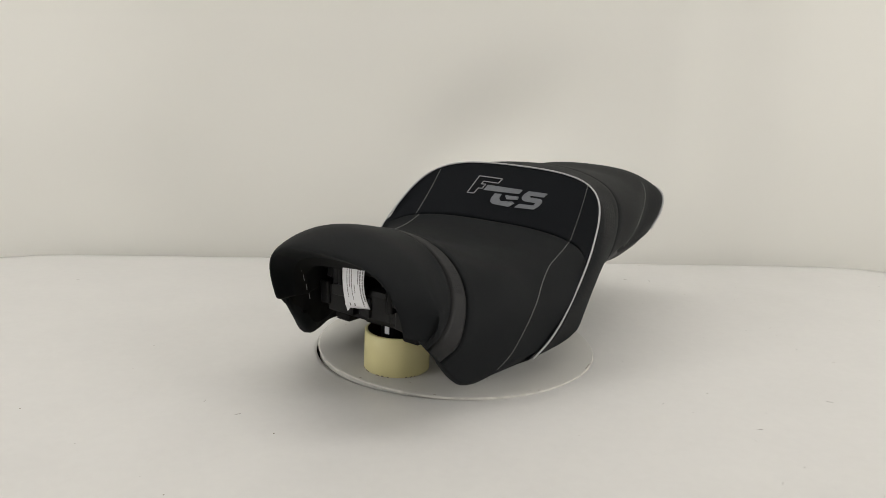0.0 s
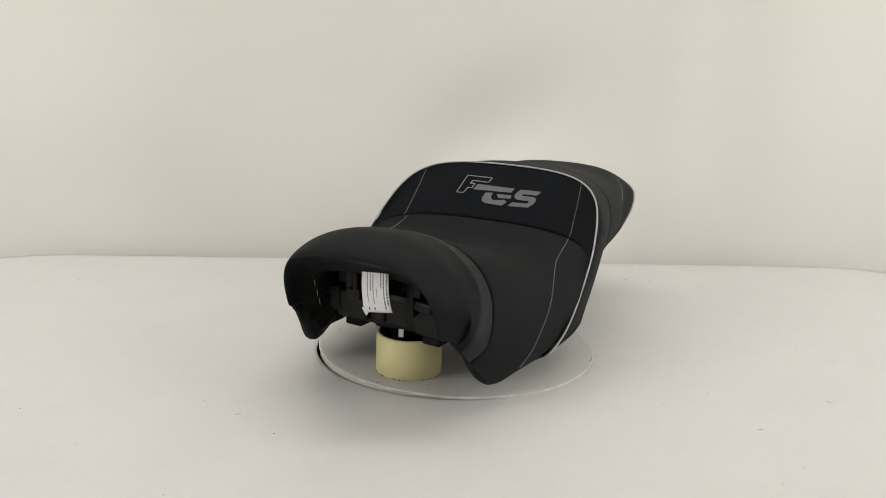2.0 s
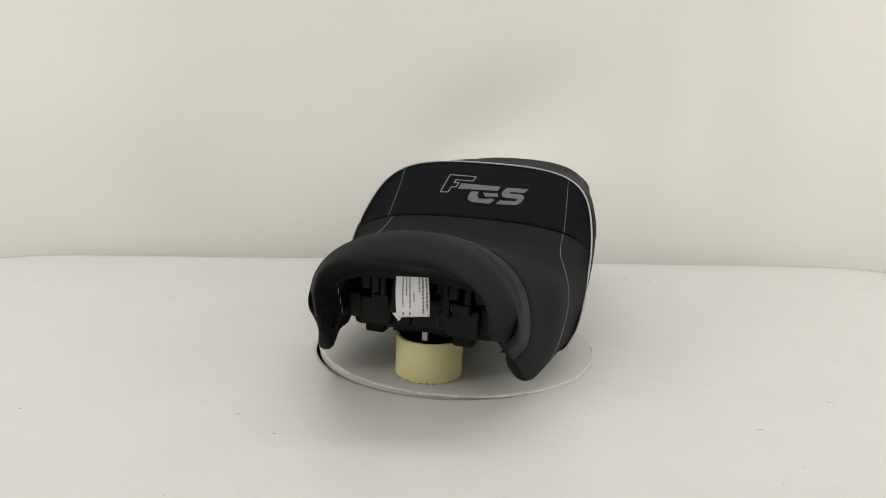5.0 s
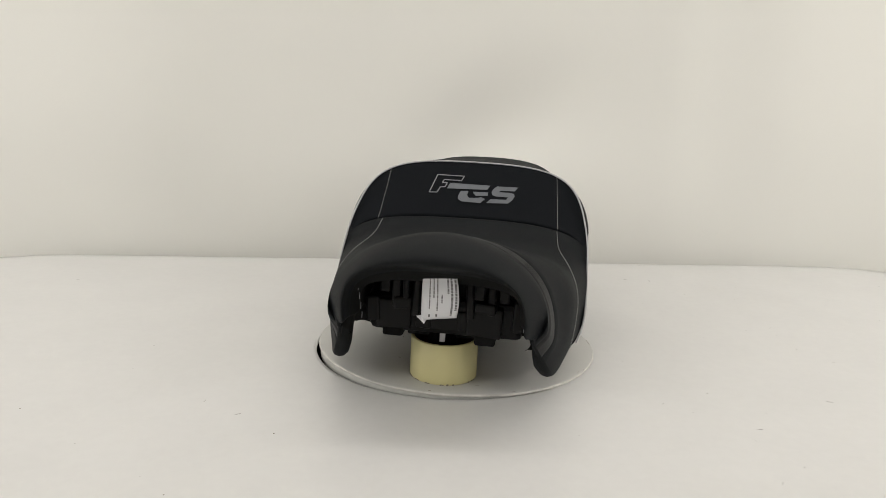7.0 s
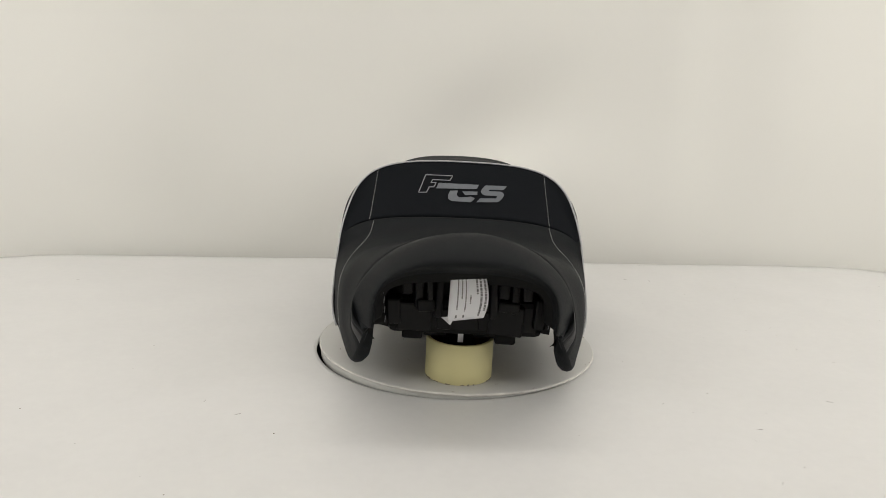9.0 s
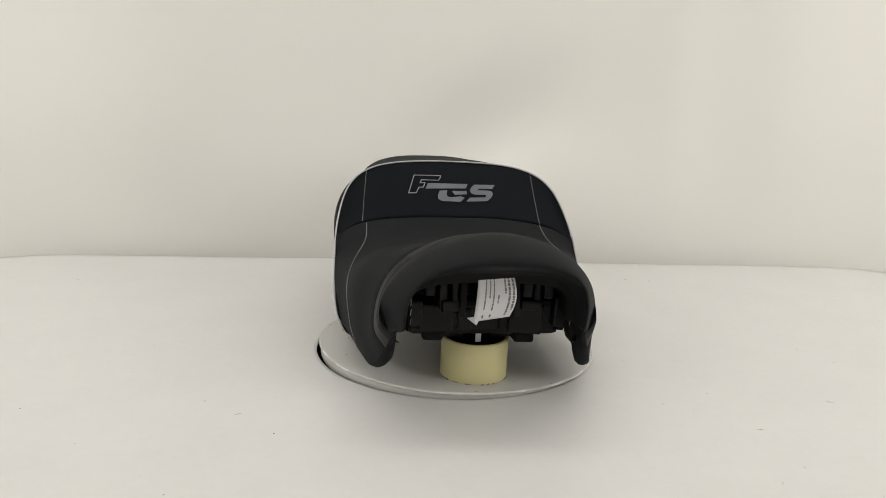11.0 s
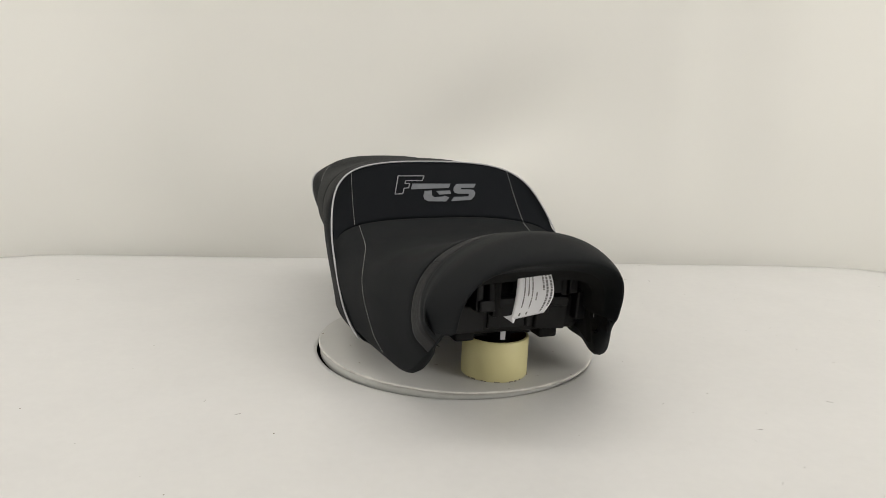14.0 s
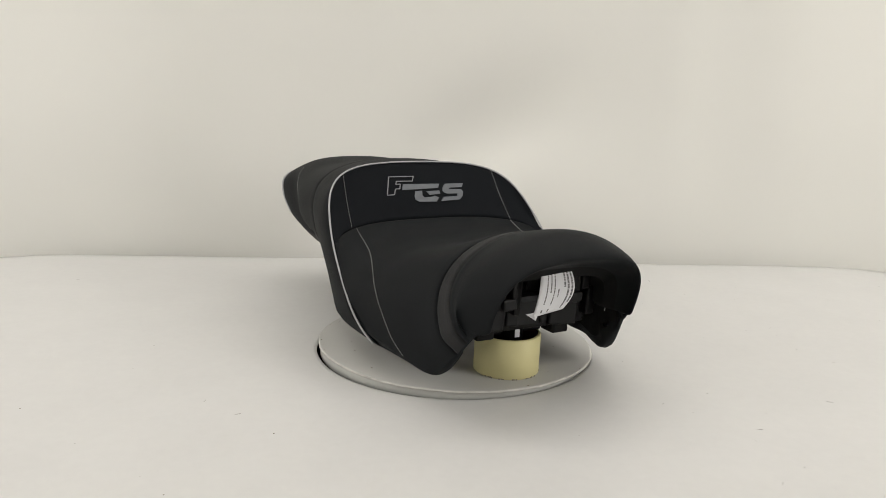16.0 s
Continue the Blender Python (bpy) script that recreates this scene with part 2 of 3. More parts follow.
# ---- motorcycle seat ----
class Station:
    """One cross line of the cover: centre, shoulder and lower edge, with the squareness of the top."""
    def __init__(self, c, s, b, kx=0.55, kz=0.55, ky=0.5, kb=0.4, full=0.4):
        self.c, self.s, self.b, self.kx, self.kz, self.ky, self.kb, self.full = c, s, b, kx, kz, ky, kb, full

    def curve(self, n):
        (yc, zc), (ws, ys, zs), (wb, yb, zb) = self.c, self.s, self.b
        out = []
        h = n // 2
        top = [np.array(p) for p in ((0, yc, zc), (self.kx * ws, yc, zc), (ws, ys + self.ky * (yc - ys), zs + self.kz * (zc - zs)), (ws, ys, zs))]
        d = (top[3] - top[2])
        d = d / max(np.linalg.norm(d), 1e-6) * 0.45 * math.dist((ws, ys, zs), (wb, yb, zb))
        low = [top[3], top[3] + d, np.array((wb + self.full * (ws - wb), yb + self.kb * (ys - yb), zb + self.kb * (zs - zb))), np.array((wb, yb, zb))]
        for seg, cnt in ((top, h), (low, n - h)):
            for i in range(cnt):
                t = i / cnt
                out.append((1 - t) ** 3 * seg[0] + 3 * t * (1 - t) ** 2 * seg[1] + 3 * t * t * (1 - t) * seg[2] + t ** 3 * seg[3])
        out.append(low[3])
        return np.array(out)


NOSE = [
    Station((-0.2011, 0.1342), (0.0882, -0.1875, 0.0920), (0.1106, -0.1957, 0.0900), 0.95, 0.82, 0.52, 0.38, 0.42),
    Station((-0.2176, 0.1495), (0.0947, -0.2020, 0.0900), (0.1040, -0.2091, 0.0860), 0.92, 0.65, 0.52, 0.38, 0.42),
    Station((-0.2602, 0.1703), (0.0955, -0.2339, 0.0955), (0.1045, -0.2155, 0.0840), 0.91, 0.56, 0.55, 0.38, 0.42),
    Station((-0.2193, 0.1904), (0.1145, -0.2039, 0.1078), (0.1065, -0.2110, 0.0785), 0.62, 0.43, 0.67, 0.38, 0.42),
    Station((-0.1457, 0.1784), (0.1216, -0.1961, 0.0920), (0.1085, -0.2055, 0.0720), 0.55, 0.48, 0.76, 0.36, 0.43),
    Station((-0.1338, 0.1761), (0.1284, -0.1717, 0.0788), (0.1165, -0.1930, 0.0560), 0.61, 0.59, 0.81, 0.37, 0.43),
]
SADDLE = [
    Station((-0.0706, 0.1531), (0.1524, -0.0970, 0.0845), (0.1325, -0.1585, 0.0275), 0.73, 0.69, 0.65, 0.38, 0.42),
    Station((-0.0290, 0.1454), (0.1604, -0.0509, 0.0743), (0.1421, -0.1219, 0.0318), 0.78, 0.74, 0.58, 0.39, 0.62),
    Station((0.0508, 0.1470), (0.1698, 0.0038, 0.0920), (0.1487, -0.0722, 0.0326), 0.89, 0.78, 0.58, 0.36, 1.03),
    Station((0.0827, 0.1573), (0.1680, 0.0065, 0.1119), (0.1554, -0.0690, 0.0360), 0.92, 0.73, 0.57, 0.27, 1.17),
]
BOLSTER = [
    Station((0.1100, 0.1980), (0.1655, 0.0172, 0.1077), (0.1557, -0.0688, 0.0361), 0.87, 0.80, 0.80, 0.27, 1.17),
    Station((0.1335, 0.2309), (0.1667, 0.0169, 0.1089), (0.1561, -0.0678, 0.0367), 0.83, 0.90, 0.85, 0.26, 1.18),
    Station((0.1473, 0.2314), (0.1699, 0.0460, 0.1260), (0.1605, 0.0040, 0.0394), 0.75, 0.83, 0.53, 0.36, 0.68),
]
TAIL = [
    Station((0.2010, 0.2303), (0.1584, 0.1424, 0.1533), (0.1468, 0.0642, 0.0875), 0.62, 0.75, 0.44, 0.43, 0.49),
    Station((0.2962, 0.2175), (0.1483, 0.2349, 0.1510), (0.1289, 0.1708, 0.1166), 0.66, 0.73, 0.49, 0.40, 0.43),
    Station((0.3817, 0.2158), (0.1275, 0.3031, 0.1512), (0.1304, 0.2521, 0.1144), 0.80, 0.78, 0.50, 0.39, 0.41),
    Station((0.4168, 0.1932), (0.1234, 0.3910, 0.1615), (0.1155, 0.3732, 0.1245), 0.77, 0.82, 0.51, 0.38, 0.41),
    Station((0.4360, 0.1776), (0.1122, 0.3983, 0.1629), (0.1070, 0.3770, 0.1252), 0.86, 0.84, 0.55, 0.41, 0.39),
]
STATIONS = NOSE + SADDLE + BOLSTER + TAIL
NU = 64


class Surface:
    """Smooth skin through the stations; v counts stations, u runs from the right edge over the top to the left edge."""
    def __init__(self):
        self.g = np.array([s.curve(NU) for s in STATIONS])
        k = len(STATIONS)
        side = np.clip((np.arange(NU + 1) - 22) / 10, 0, 1)[:, None]
        side = side * side * (3 - 2 * side)
        for i, back in ((9, -0.003), (10, -0.0015)):
            # below the shoulder the bolster runs out and the saddle meets the piping
            self.g[i] = self.g[i] * (1 - side) + (self.g[11] + np.array((0, back, 0))) * side
        ref = self.g[:, [0, NU // 4, NU // 2], :]
        step = np.linalg.norm(np.diff(ref, axis=0), axis=2).mean(1)
        self.t = np.concatenate([[0], np.cumsum(np.maximum(step, 0.008))])
        d = np.diff(self.g, axis=0) / np.diff(self.t)[:, None, None]
        m = np.zeros_like(self.g)
        m[0], m[-1] = d[0], d[-1]
        h = np.diff(self.t)
        for i in range(1, k - 1):
            w = h[i] / (h[i] + h[i - 1])
            m[i] = w * d[i - 1] + (1 - w) * d[i]
            if i in CORNERS:
                m[i] *= 0.35
        self.m = m

    def row(self, v):
        i = min(max(int(v), 0), len(STATIONS) - 2)
        f = v - i
        h = self.t[i + 1] - self.t[i]
        a, b, ma, mb = self.g[i], self.g[i + 1], self.m[i] * h, self.m[i + 1] * h
        return (2 * f ** 3 - 3 * f * f + 1) * a + (f ** 3 - 2 * f * f + f) * ma + (3 * f * f - 2 * f ** 3) * b + (f ** 3 - f * f) * mb

    def at(self, u, v):
        """u from -1 (left edge) over 0 (top) to 1 (right edge)."""
        r = self.row(v)
        x = abs(u) * NU
        i = min(int(x), NU - 1)
        p = r[i] + (r[i + 1] - r[i]) * (x - i)
        wide = 1 + 0.0160 * min(max((v - 5) / 2, 0), 1) * min(max((14.5 - v) / 2, 0), 1)
        wide += 0.0724 * min(max((5.5 - v) / 2, 0), 1)
        return Vector((p[0] * 0.9830 if u >= 0 else -p[0] * wide, p[1], p[2]))

    def normal(self, u, v):
        e = 0.02
        a = self.at(u, min(v + e, len(STATIONS) - 1.001)) - self.at(u, max(v - e, 0))
        b = self.at(min(u + e, 1), v) - self.at(max(u - e, -1), v)
        n = b.cross(a)
        return n.normalized()


CORNERS = {9, 11}
SKIN = Surface()


def panel(name, mat, parent, v0, v1, label="", rows=10, u0=-1.0, u1=1.0, pinch0=0.0016, pinch1=0.0016):
    """A padded piece of the cover between two seams; its edges sink into the seams."""
    cols = max(4, int(round(abs(u1 - u0) * NU)))
    verts, faces = [], []
    mid = SKIN.t
    def near(v, d):
        k = min(max(int(v), 0), len(STATIONS) - 2)
        return d / (mid[k + 1] - mid[k])
    e0, e1 = near(v0 + 1e-6, 0.0028), near(v1 - 1e-6, 0.0028)
    vs = [v0, v0 + e0 * 0.5] + [v0 + e0 + (v1 - v0 - e0 - e1) * j / rows for j in range(rows + 1)] + [v1 - e1 * 0.5, v1]
    rows = len(vs) - 1
    for j, v in enumerate(vs):
        for i in range(cols + 1):
            u = u0 + (u1 - u0) * i / cols
            p = SKIN.at(u, v)
            n = SKIN.normal(u, v)
            sink = (pinch0 if j == 0 else pinch0 * 0.4 if j == 1 else 0) + (pinch1 if j == rows else pinch1 * 0.4 if j == rows - 1 else 0)
            if 8 < v < 11.5:
                sink *= 1 - 0.9 * min(max((abs(u) - 0.20) / 0.12, 0), 1)
            if v < 5 and abs(u) > 0.72:
                sink += 0.0009 * math.sin(abs(u) * 95 + 2.5 * v) * min(1, (abs(u) - 0.72) * 6) * min(1, (1 - abs(u)) * 8) * max(0, 1 - abs(v - 1.8) / 1.8)
            sink += 0.0009 * noise.noise(p * 14)
            verts.append(p - n * sink)
    w = cols + 1
    for j in range(rows):
        for i in range(cols):
            faces.append((j * w + i, j * w + i + 1, (j + 1) * w + i + 1, (j + 1) * w + i))
    return mesh_part(name, mesh_from(name, verts, faces, mat), parent, label)


def line_on(path, lift):
    return [SKIN.at(u, v) + SKIN.normal(u, v) * lift for u, v in path]


def stitches(name, path, parent, length=0.0029, gap=0.0016, width=0.0008, mat=None, snapped=False):
    """Short raised threads along a line of (u, v)."""
    pts = path if snapped else line_on(path, 0.0005)
    verts, faces = [], []
    dist = [0.0]
    for a, b in zip(pts, pts[1:]):
        dist.append(dist[-1] + (b - a).length)
    def at(s):
        k = int(np.searchsorted(dist, s)) - 1
        k = min(max(k, 0), len(pts) - 2)
        f = (s - dist[k]) / max(dist[k + 1] - dist[k], 1e-9)
        return pts[k].lerp(pts[k + 1], f)
    s = 0.002
    while s + length < dist[-1]:
        vv, ff = tube([at(s), at(s + length * 0.5), at(s + length)], width * 0.5, 5)
        base = len(verts)
        verts += vv
        faces += [tuple(base + i for i in f) for f in ff]
        s += length + gap
    return mesh_part(name, mesh_from(name, verts, faces, mat or M_THREAD), parent, "fine grey stitching")


def on_mesh(tree, p, lift):
    """The place on a skin nearest to p, lifted off it."""
    place, normal, _, _ = tree.find_nearest(p)
    if normal.dot(place - Vector((0, place.y, 0.05))) < 0:
        normal = -normal
    return place + normal * lift


def u_for_x(v, x):
    """The u on the upper half of the line v where the half-width reaches x."""
    r = SKIN.row(v)
    for i in range(NU):
        if r[i][0] <= x <= r[i + 1][0]:
            return (i + (x - r[i][0]) / max(r[i + 1][0] - r[i][0], 1e-9)) / NU
    return 0.5


def piping(name, v, parent, radius, label, u_end=1.0, lift=0.0004):
    path = []
    for i in range(161):
        u = -u_end + 2 * u_end * i / 160
        path += line_on([(u, v)], lift + 0.0016 * min(max((abs(u) - 0.38) / 0.08, 0), 1) * (v < 12))
    vv, ff = tube(path, radius, 8)
    return mesh_part(name, mesh_from(name, vv, ff, M_PIPE), parent, label)


def motorcycle_seat():
    seat = tagged(new("motorcycle_seat"), "black padded two-level motorcycle seat with silver piping", "motorcycle seat")
    panel("inner_lip", M_FELT, seat, 0, 1, rows=8, pinch0=0, pinch1=0, label="black lining inside the nose lip")
    panel("nose_panel", M_SEAT, seat, 1, 4, rows=28, pinch0=0, pinch1=0.003)
    panel("nose_band", M_BAND, seat, 4, 5, rows=6, label="finely textured black band", pinch0=0.003, pinch1=0.003)
    saddle = panel("saddle_panel", M_SEAT, seat, 5, 9, rows=36, pinch0=0.003, pinch1=0.005)
    panel("bolster_panel", M_BOLSTER, seat, 9, 11, rows=16, label="blue-black bolster panel", pinch0=0.005, pinch1=0.002)
    panel("ridge_panel", M_SEAT, seat, 11, 13, rows=14, pinch0=0.002)
    panel("passenger_panel", M_SEAT, seat, 13, 16, rows=24)
    panel("tail_panel", M_SEAT, seat, 16, 17, rows=6, pinch1=0)
    piping("piping", 11, seat, 0.0012, "silver-white piping round the bolster", 1.0, 0.0010)
    piping("piping", 15.95, seat, 0.0018, "silver-white piping round the tail", 1.0, 0.0012)
    tree = BVHTree.FromPolygons([v.co for v in saddle.data.vertices], [tuple(p.vertices) for p in saddle.data.polygons])
    for sgn in (-1, 1):
        up = [(sgn * u_for_x(9 + 2 * k / 30, (0.1265 if sgn > 0 else 0.132) - 0.0075 * k / 30), 9 + 2 * k / 30) for k in range(31)]
        stitches("stitching", up, seat)
        guide = [Vector(p) for p in ((0.127, 0.053, 0.154), (0.1275, 0.036, 0.144), (0.132, 0.006, 0.132), (0.144, -0.033, 0.119), (0.152, -0.067, 0.096),
                                     (0.153, -0.090, 0.070), (0.150, -0.105, 0.050), (0.1435, -0.124, 0.033))]
        guide[0] = SKIN.at(u_for_x(9, 0.127), 8.97)
        low = []
        for k in range(len(guide) - 1):
            for f in range(8):
                low.append(guide[k].lerp(guide[k + 1], f / 8))
        for _ in range(6):
            low = [low[0]] + [(a + b * 2 + c) / 4 for a, b, c in zip(low, low[1:], low[2:])] + [low[-1]]
        low = [on_mesh(tree, Vector((sgn * p.x * (1.0160 if sgn < 0 else 0.9830), p.y, p.z)), 0.0005) for p in low]
        stitches("stitching", low, seat, snapped=True)
        rear = [(sgn * (0.26 + 0.70 * k / 50), 14.75) for k in range(51)]
        stitches("stitching", rear, seat, 0.003, 0.0022, 0.0006)
    seat_lining(seat)
    seat_pan(seat)
    emblem(seat)
    care_label(seat)
    grip_dots(seat)
    return seat


def strip_part(name, rows, mat, parent, label=""):
    """A skin through rows of points of equal length."""
    w = len(rows[0])
    verts = [p for r in rows for p in r]
    faces = [(j * w + i, j * w + i + 1, (j + 1) * w + i + 1, (j + 1) * w + i) for j in range(len(rows) - 1) for i in range(w - 1)]
    return mesh_part(name, mesh_from(name, verts, faces, mat), parent, label)


def seat_lining(seat):
    """The cover is pulled round the lower edge and stapled inside."""
    for sgn in (-1, 1):
        rows = []
        for k in range(121):
            v = 0.6 + 16.2 * k / 120
            x, y, z = SKIN.at(sgn, v)
            x = abs(x)
            crumple = 0.003 * noise.noise(Vector((sgn * 9.1, y * 45, 1.7)))
            ring = []
            for dx, dy, dz in ((0, 0, 0), (-0.002, 0.0005, -0.0035), (-0.007, 0.002, -0.0062), (-0.013, 0.004, -0.0055), (-0.018, 0.006, -0.001), (-0.021, 0.009, 0.010), (-0.022, 0.011, 0.026), (-0.026, 0.016, 0.055)):
                f = min(max((v - 4.3) / 1.1, 0.25), 0.9)
                g = f if dz < 0.005 else 1
                ring.append(Vector((sgn * (x + dx * f + crumple * (dz > 0)), y + dy * f, z + dz * g)))
            rows.append(ring)
        strip_part("edge_fold", [r[:6] for r in rows], M_SEAT, seat, "cover folded under the lower edge")
        strip_part("edge_lining", [r[5:] for r in rows], M_FELT, seat, "black lining inside the lower edge")
    rows = []
    first = [SKIN.at(-1 + 2 * i / 60, 0) for i in range(61)]
    for k in range(9):
        f = k / 8
        row = []
        for p in first:
            wob = 0.004 * noise.noise(Vector((p.x * 40, k * 0.7, p.z * 40))) * min(1, f * 3)
            row.append(Vector((p.x * (1 - 0.02 * f) + wob, p.y + 0.06 * f, p.z + 0.016 * f + wob)))
        rows.append(row)
    strip_part("inner_lining", rows, M_FELT, seat, "creased black lining under the nose")
    last = rows[-1]
    rows = []
    for k in range(15):
        f = k / 14
        row = []
        for p in last:
            fold = 0.007 * noise.noise(Vector((p.x * 38, f * 3.0, 5.5))) + 0.004 * noise.noise(Vector((p.x * 90, f * 7.0, 2.5)))
            low_z = 0.060 + 0.004 * noise.noise(Vector((p.x * 60, 0, 9.1)))
            row.append(Vector((p.x * (1 - 0.04 * f), p.y - 0.004 * f + fold * math.sin(math.pi * f), p.z + (min(low_z, p.z) - p.z) * f)))
        rows.append(row)
    strip_part("bulkhead", rows, M_PLASTIC, seat, "black crumpled front wall of the seat shell")
    for sgn in (-1, 1):
        verts, faces = [], []
        for k in range(4):
            a = Vector((sgn * (0.0925 - 0.0006 * k), -0.203 + 0.0040 * k, 0.127 - 0.0122 * k))
            b = a + Vector((sgn * 0.0006, 0.0022, -0.0080))
            vv, ff = tube([a, a.lerp(b, 0.5), b], 0.0005, 5)
            base = len(verts)
            verts += vv
            faces += [tuple(base + i for i in f) for f in ff]
        mesh_part("staple_row", mesh_from("staple_row", verts, faces, M_OUTLINE), seat, "row of pale staples in the lining")


def seat_pan(seat):
    """Black moulded pan under the foam, with ribs, rubber feet and a round post into the tape roll."""
    rows = []
    for k in range(41):
        v = 3.6 + 13.0 * k / 40
        row = []
        for i in range(33):
            u = -0.92 + 1.84 * i / 32
            x, y, z = SKIN.at(u, v)
            row.append(Vector((x * 0.88, y + 0.03 * (1 - k / 40) - 0.01, max(z - 0.024, 0.062))))
        rows.append(row)
    strip_part("shell", rows, M_PLASTIC, seat, "black plastic seat shell")
    bm = bmesh.new()
    add_box(bm, (0, 0.0, 0.082), (0.18, 0.32, 0.044), bevel=0.008)
    add_box(bm, (0, 0.2, 0.105), (0.20, 0.20, 0.03), bevel=0.008)
    part("underbody", bm, M_PLASTIC, seat, smooth=False)
    # backing wall added only to stop light leaking through the shell
    rows = []
    for k in range(9):
        row = []
        for i in range(49):
            x, y, z = SKIN.at(-1 + i / 24, 5.9)
            top = max(z - 0.014, 0.060)
            row.append(Vector((x * 0.93, y + 0.012, top + (0.058 - top) * k / 8)))
        rows.append(row)
    strip_part("cross_wall", rows, M_PLASTIC, seat, "added black backing wall that blocks light leaks")
    for x, w, h, z, y in ((-0.082, 0.016, 0.030, 0.090, -0.170), (-0.068, 0.012, 0.030, 0.126, -0.174), (-0.055, 0.010, 0.042, 0.118, -0.180), (-0.043, 0.007, 0.030, 0.124, -0.186),
                          (-0.031, 0.009, 0.050, 0.112, -0.178), (0.029, 0.009, 0.048, 0.113, -0.181), (0.041, 0.012, 0.026, 0.127, -0.186), (0.055, 0.009, 0.044, 0.116, -0.178),
                          (0.068, 0.012, 0.024, 0.122, -0.176), (0.084, 0.014, 0.036, 0.092, -0.168), (-0.060, 0.040, 0.034, 0.084, -0.166), (0.047, 0.040, 0.036, 0.083, -0.166),
                          (-0.047, 0.020, 0.014, 0.102, -0.184), (0.048, 0.024, 0.012, 0.104, -0.182), (-0.024, 0.018, 0.026, 0.080, -0.160), (0.024, 0.020, 0.024, 0.080, -0.160)):
        bm = bmesh.new()
        add_box(bm, (x, y + 0.012, z), (w, 0.030, h), Euler((0.06 * math.sin(x * 300), 0.05 * math.sin(x * 170), 0.08 * math.sin(x * 90))), 0.0025)
        part("rib", bm, M_PLASTIC, seat, smooth=False)
    for x, y, z in ((-0.061, -0.150, 0.0620), (0.047, -0.150, 0.0590), (-0.05, 0.04, 0.056), (0.05, 0.04, 0.056)):
        bm = bmesh.new()
        add_box(bm, (x, y, z), (0.024, 0.026, 0.014), bevel=0.003)
        part("rubber_foot", bm, M_FELT, seat, "black rubber foot", smooth=False)
    bm = bmesh.new()
    bmesh.ops.create_cone(bm, cap_ends=True, segments=32, radius1=0.019, radius2=0.021, depth=0.085, matrix=Matrix.Translation((-0.005, -0.1245, 0.0775)))
    for f in bm.faces:
        f.smooth = len(f.verts) == 4
    post = part("post", bm, M_PLASTIC, seat, "round black plastic post", smooth=False)
    # thin white rectangle on the front of the post
    bm = bmesh.new()
    add_box(bm, (-0.004, -0.1245 - 0.0198, 0.0525), (0.0066, 0.0012, 0.011))
    part("tab", bm, M_LABEL, post, "small white rectangle", smooth=False)
    bm = bmesh.new()
    add_box(bm, (-0.005, -0.1245, 0.0555), (0.086, 0.022, 0.0115), bevel=0.002)
    part("rest_bar", bm, M_PLASTIC, seat, smooth=False)
    # unseen support, added to carry the rear of the seat
    bm = bmesh.new()
    bmesh.ops.create_cone(bm, cap_ends=True, segments=24, radius1=0.022, radius2=0.026, depth=0.068, matrix=Matrix.Translation((0, 0.03, 0.0345)))
    part("mount_stub", bm, M_PLASTIC, seat, smooth=False)


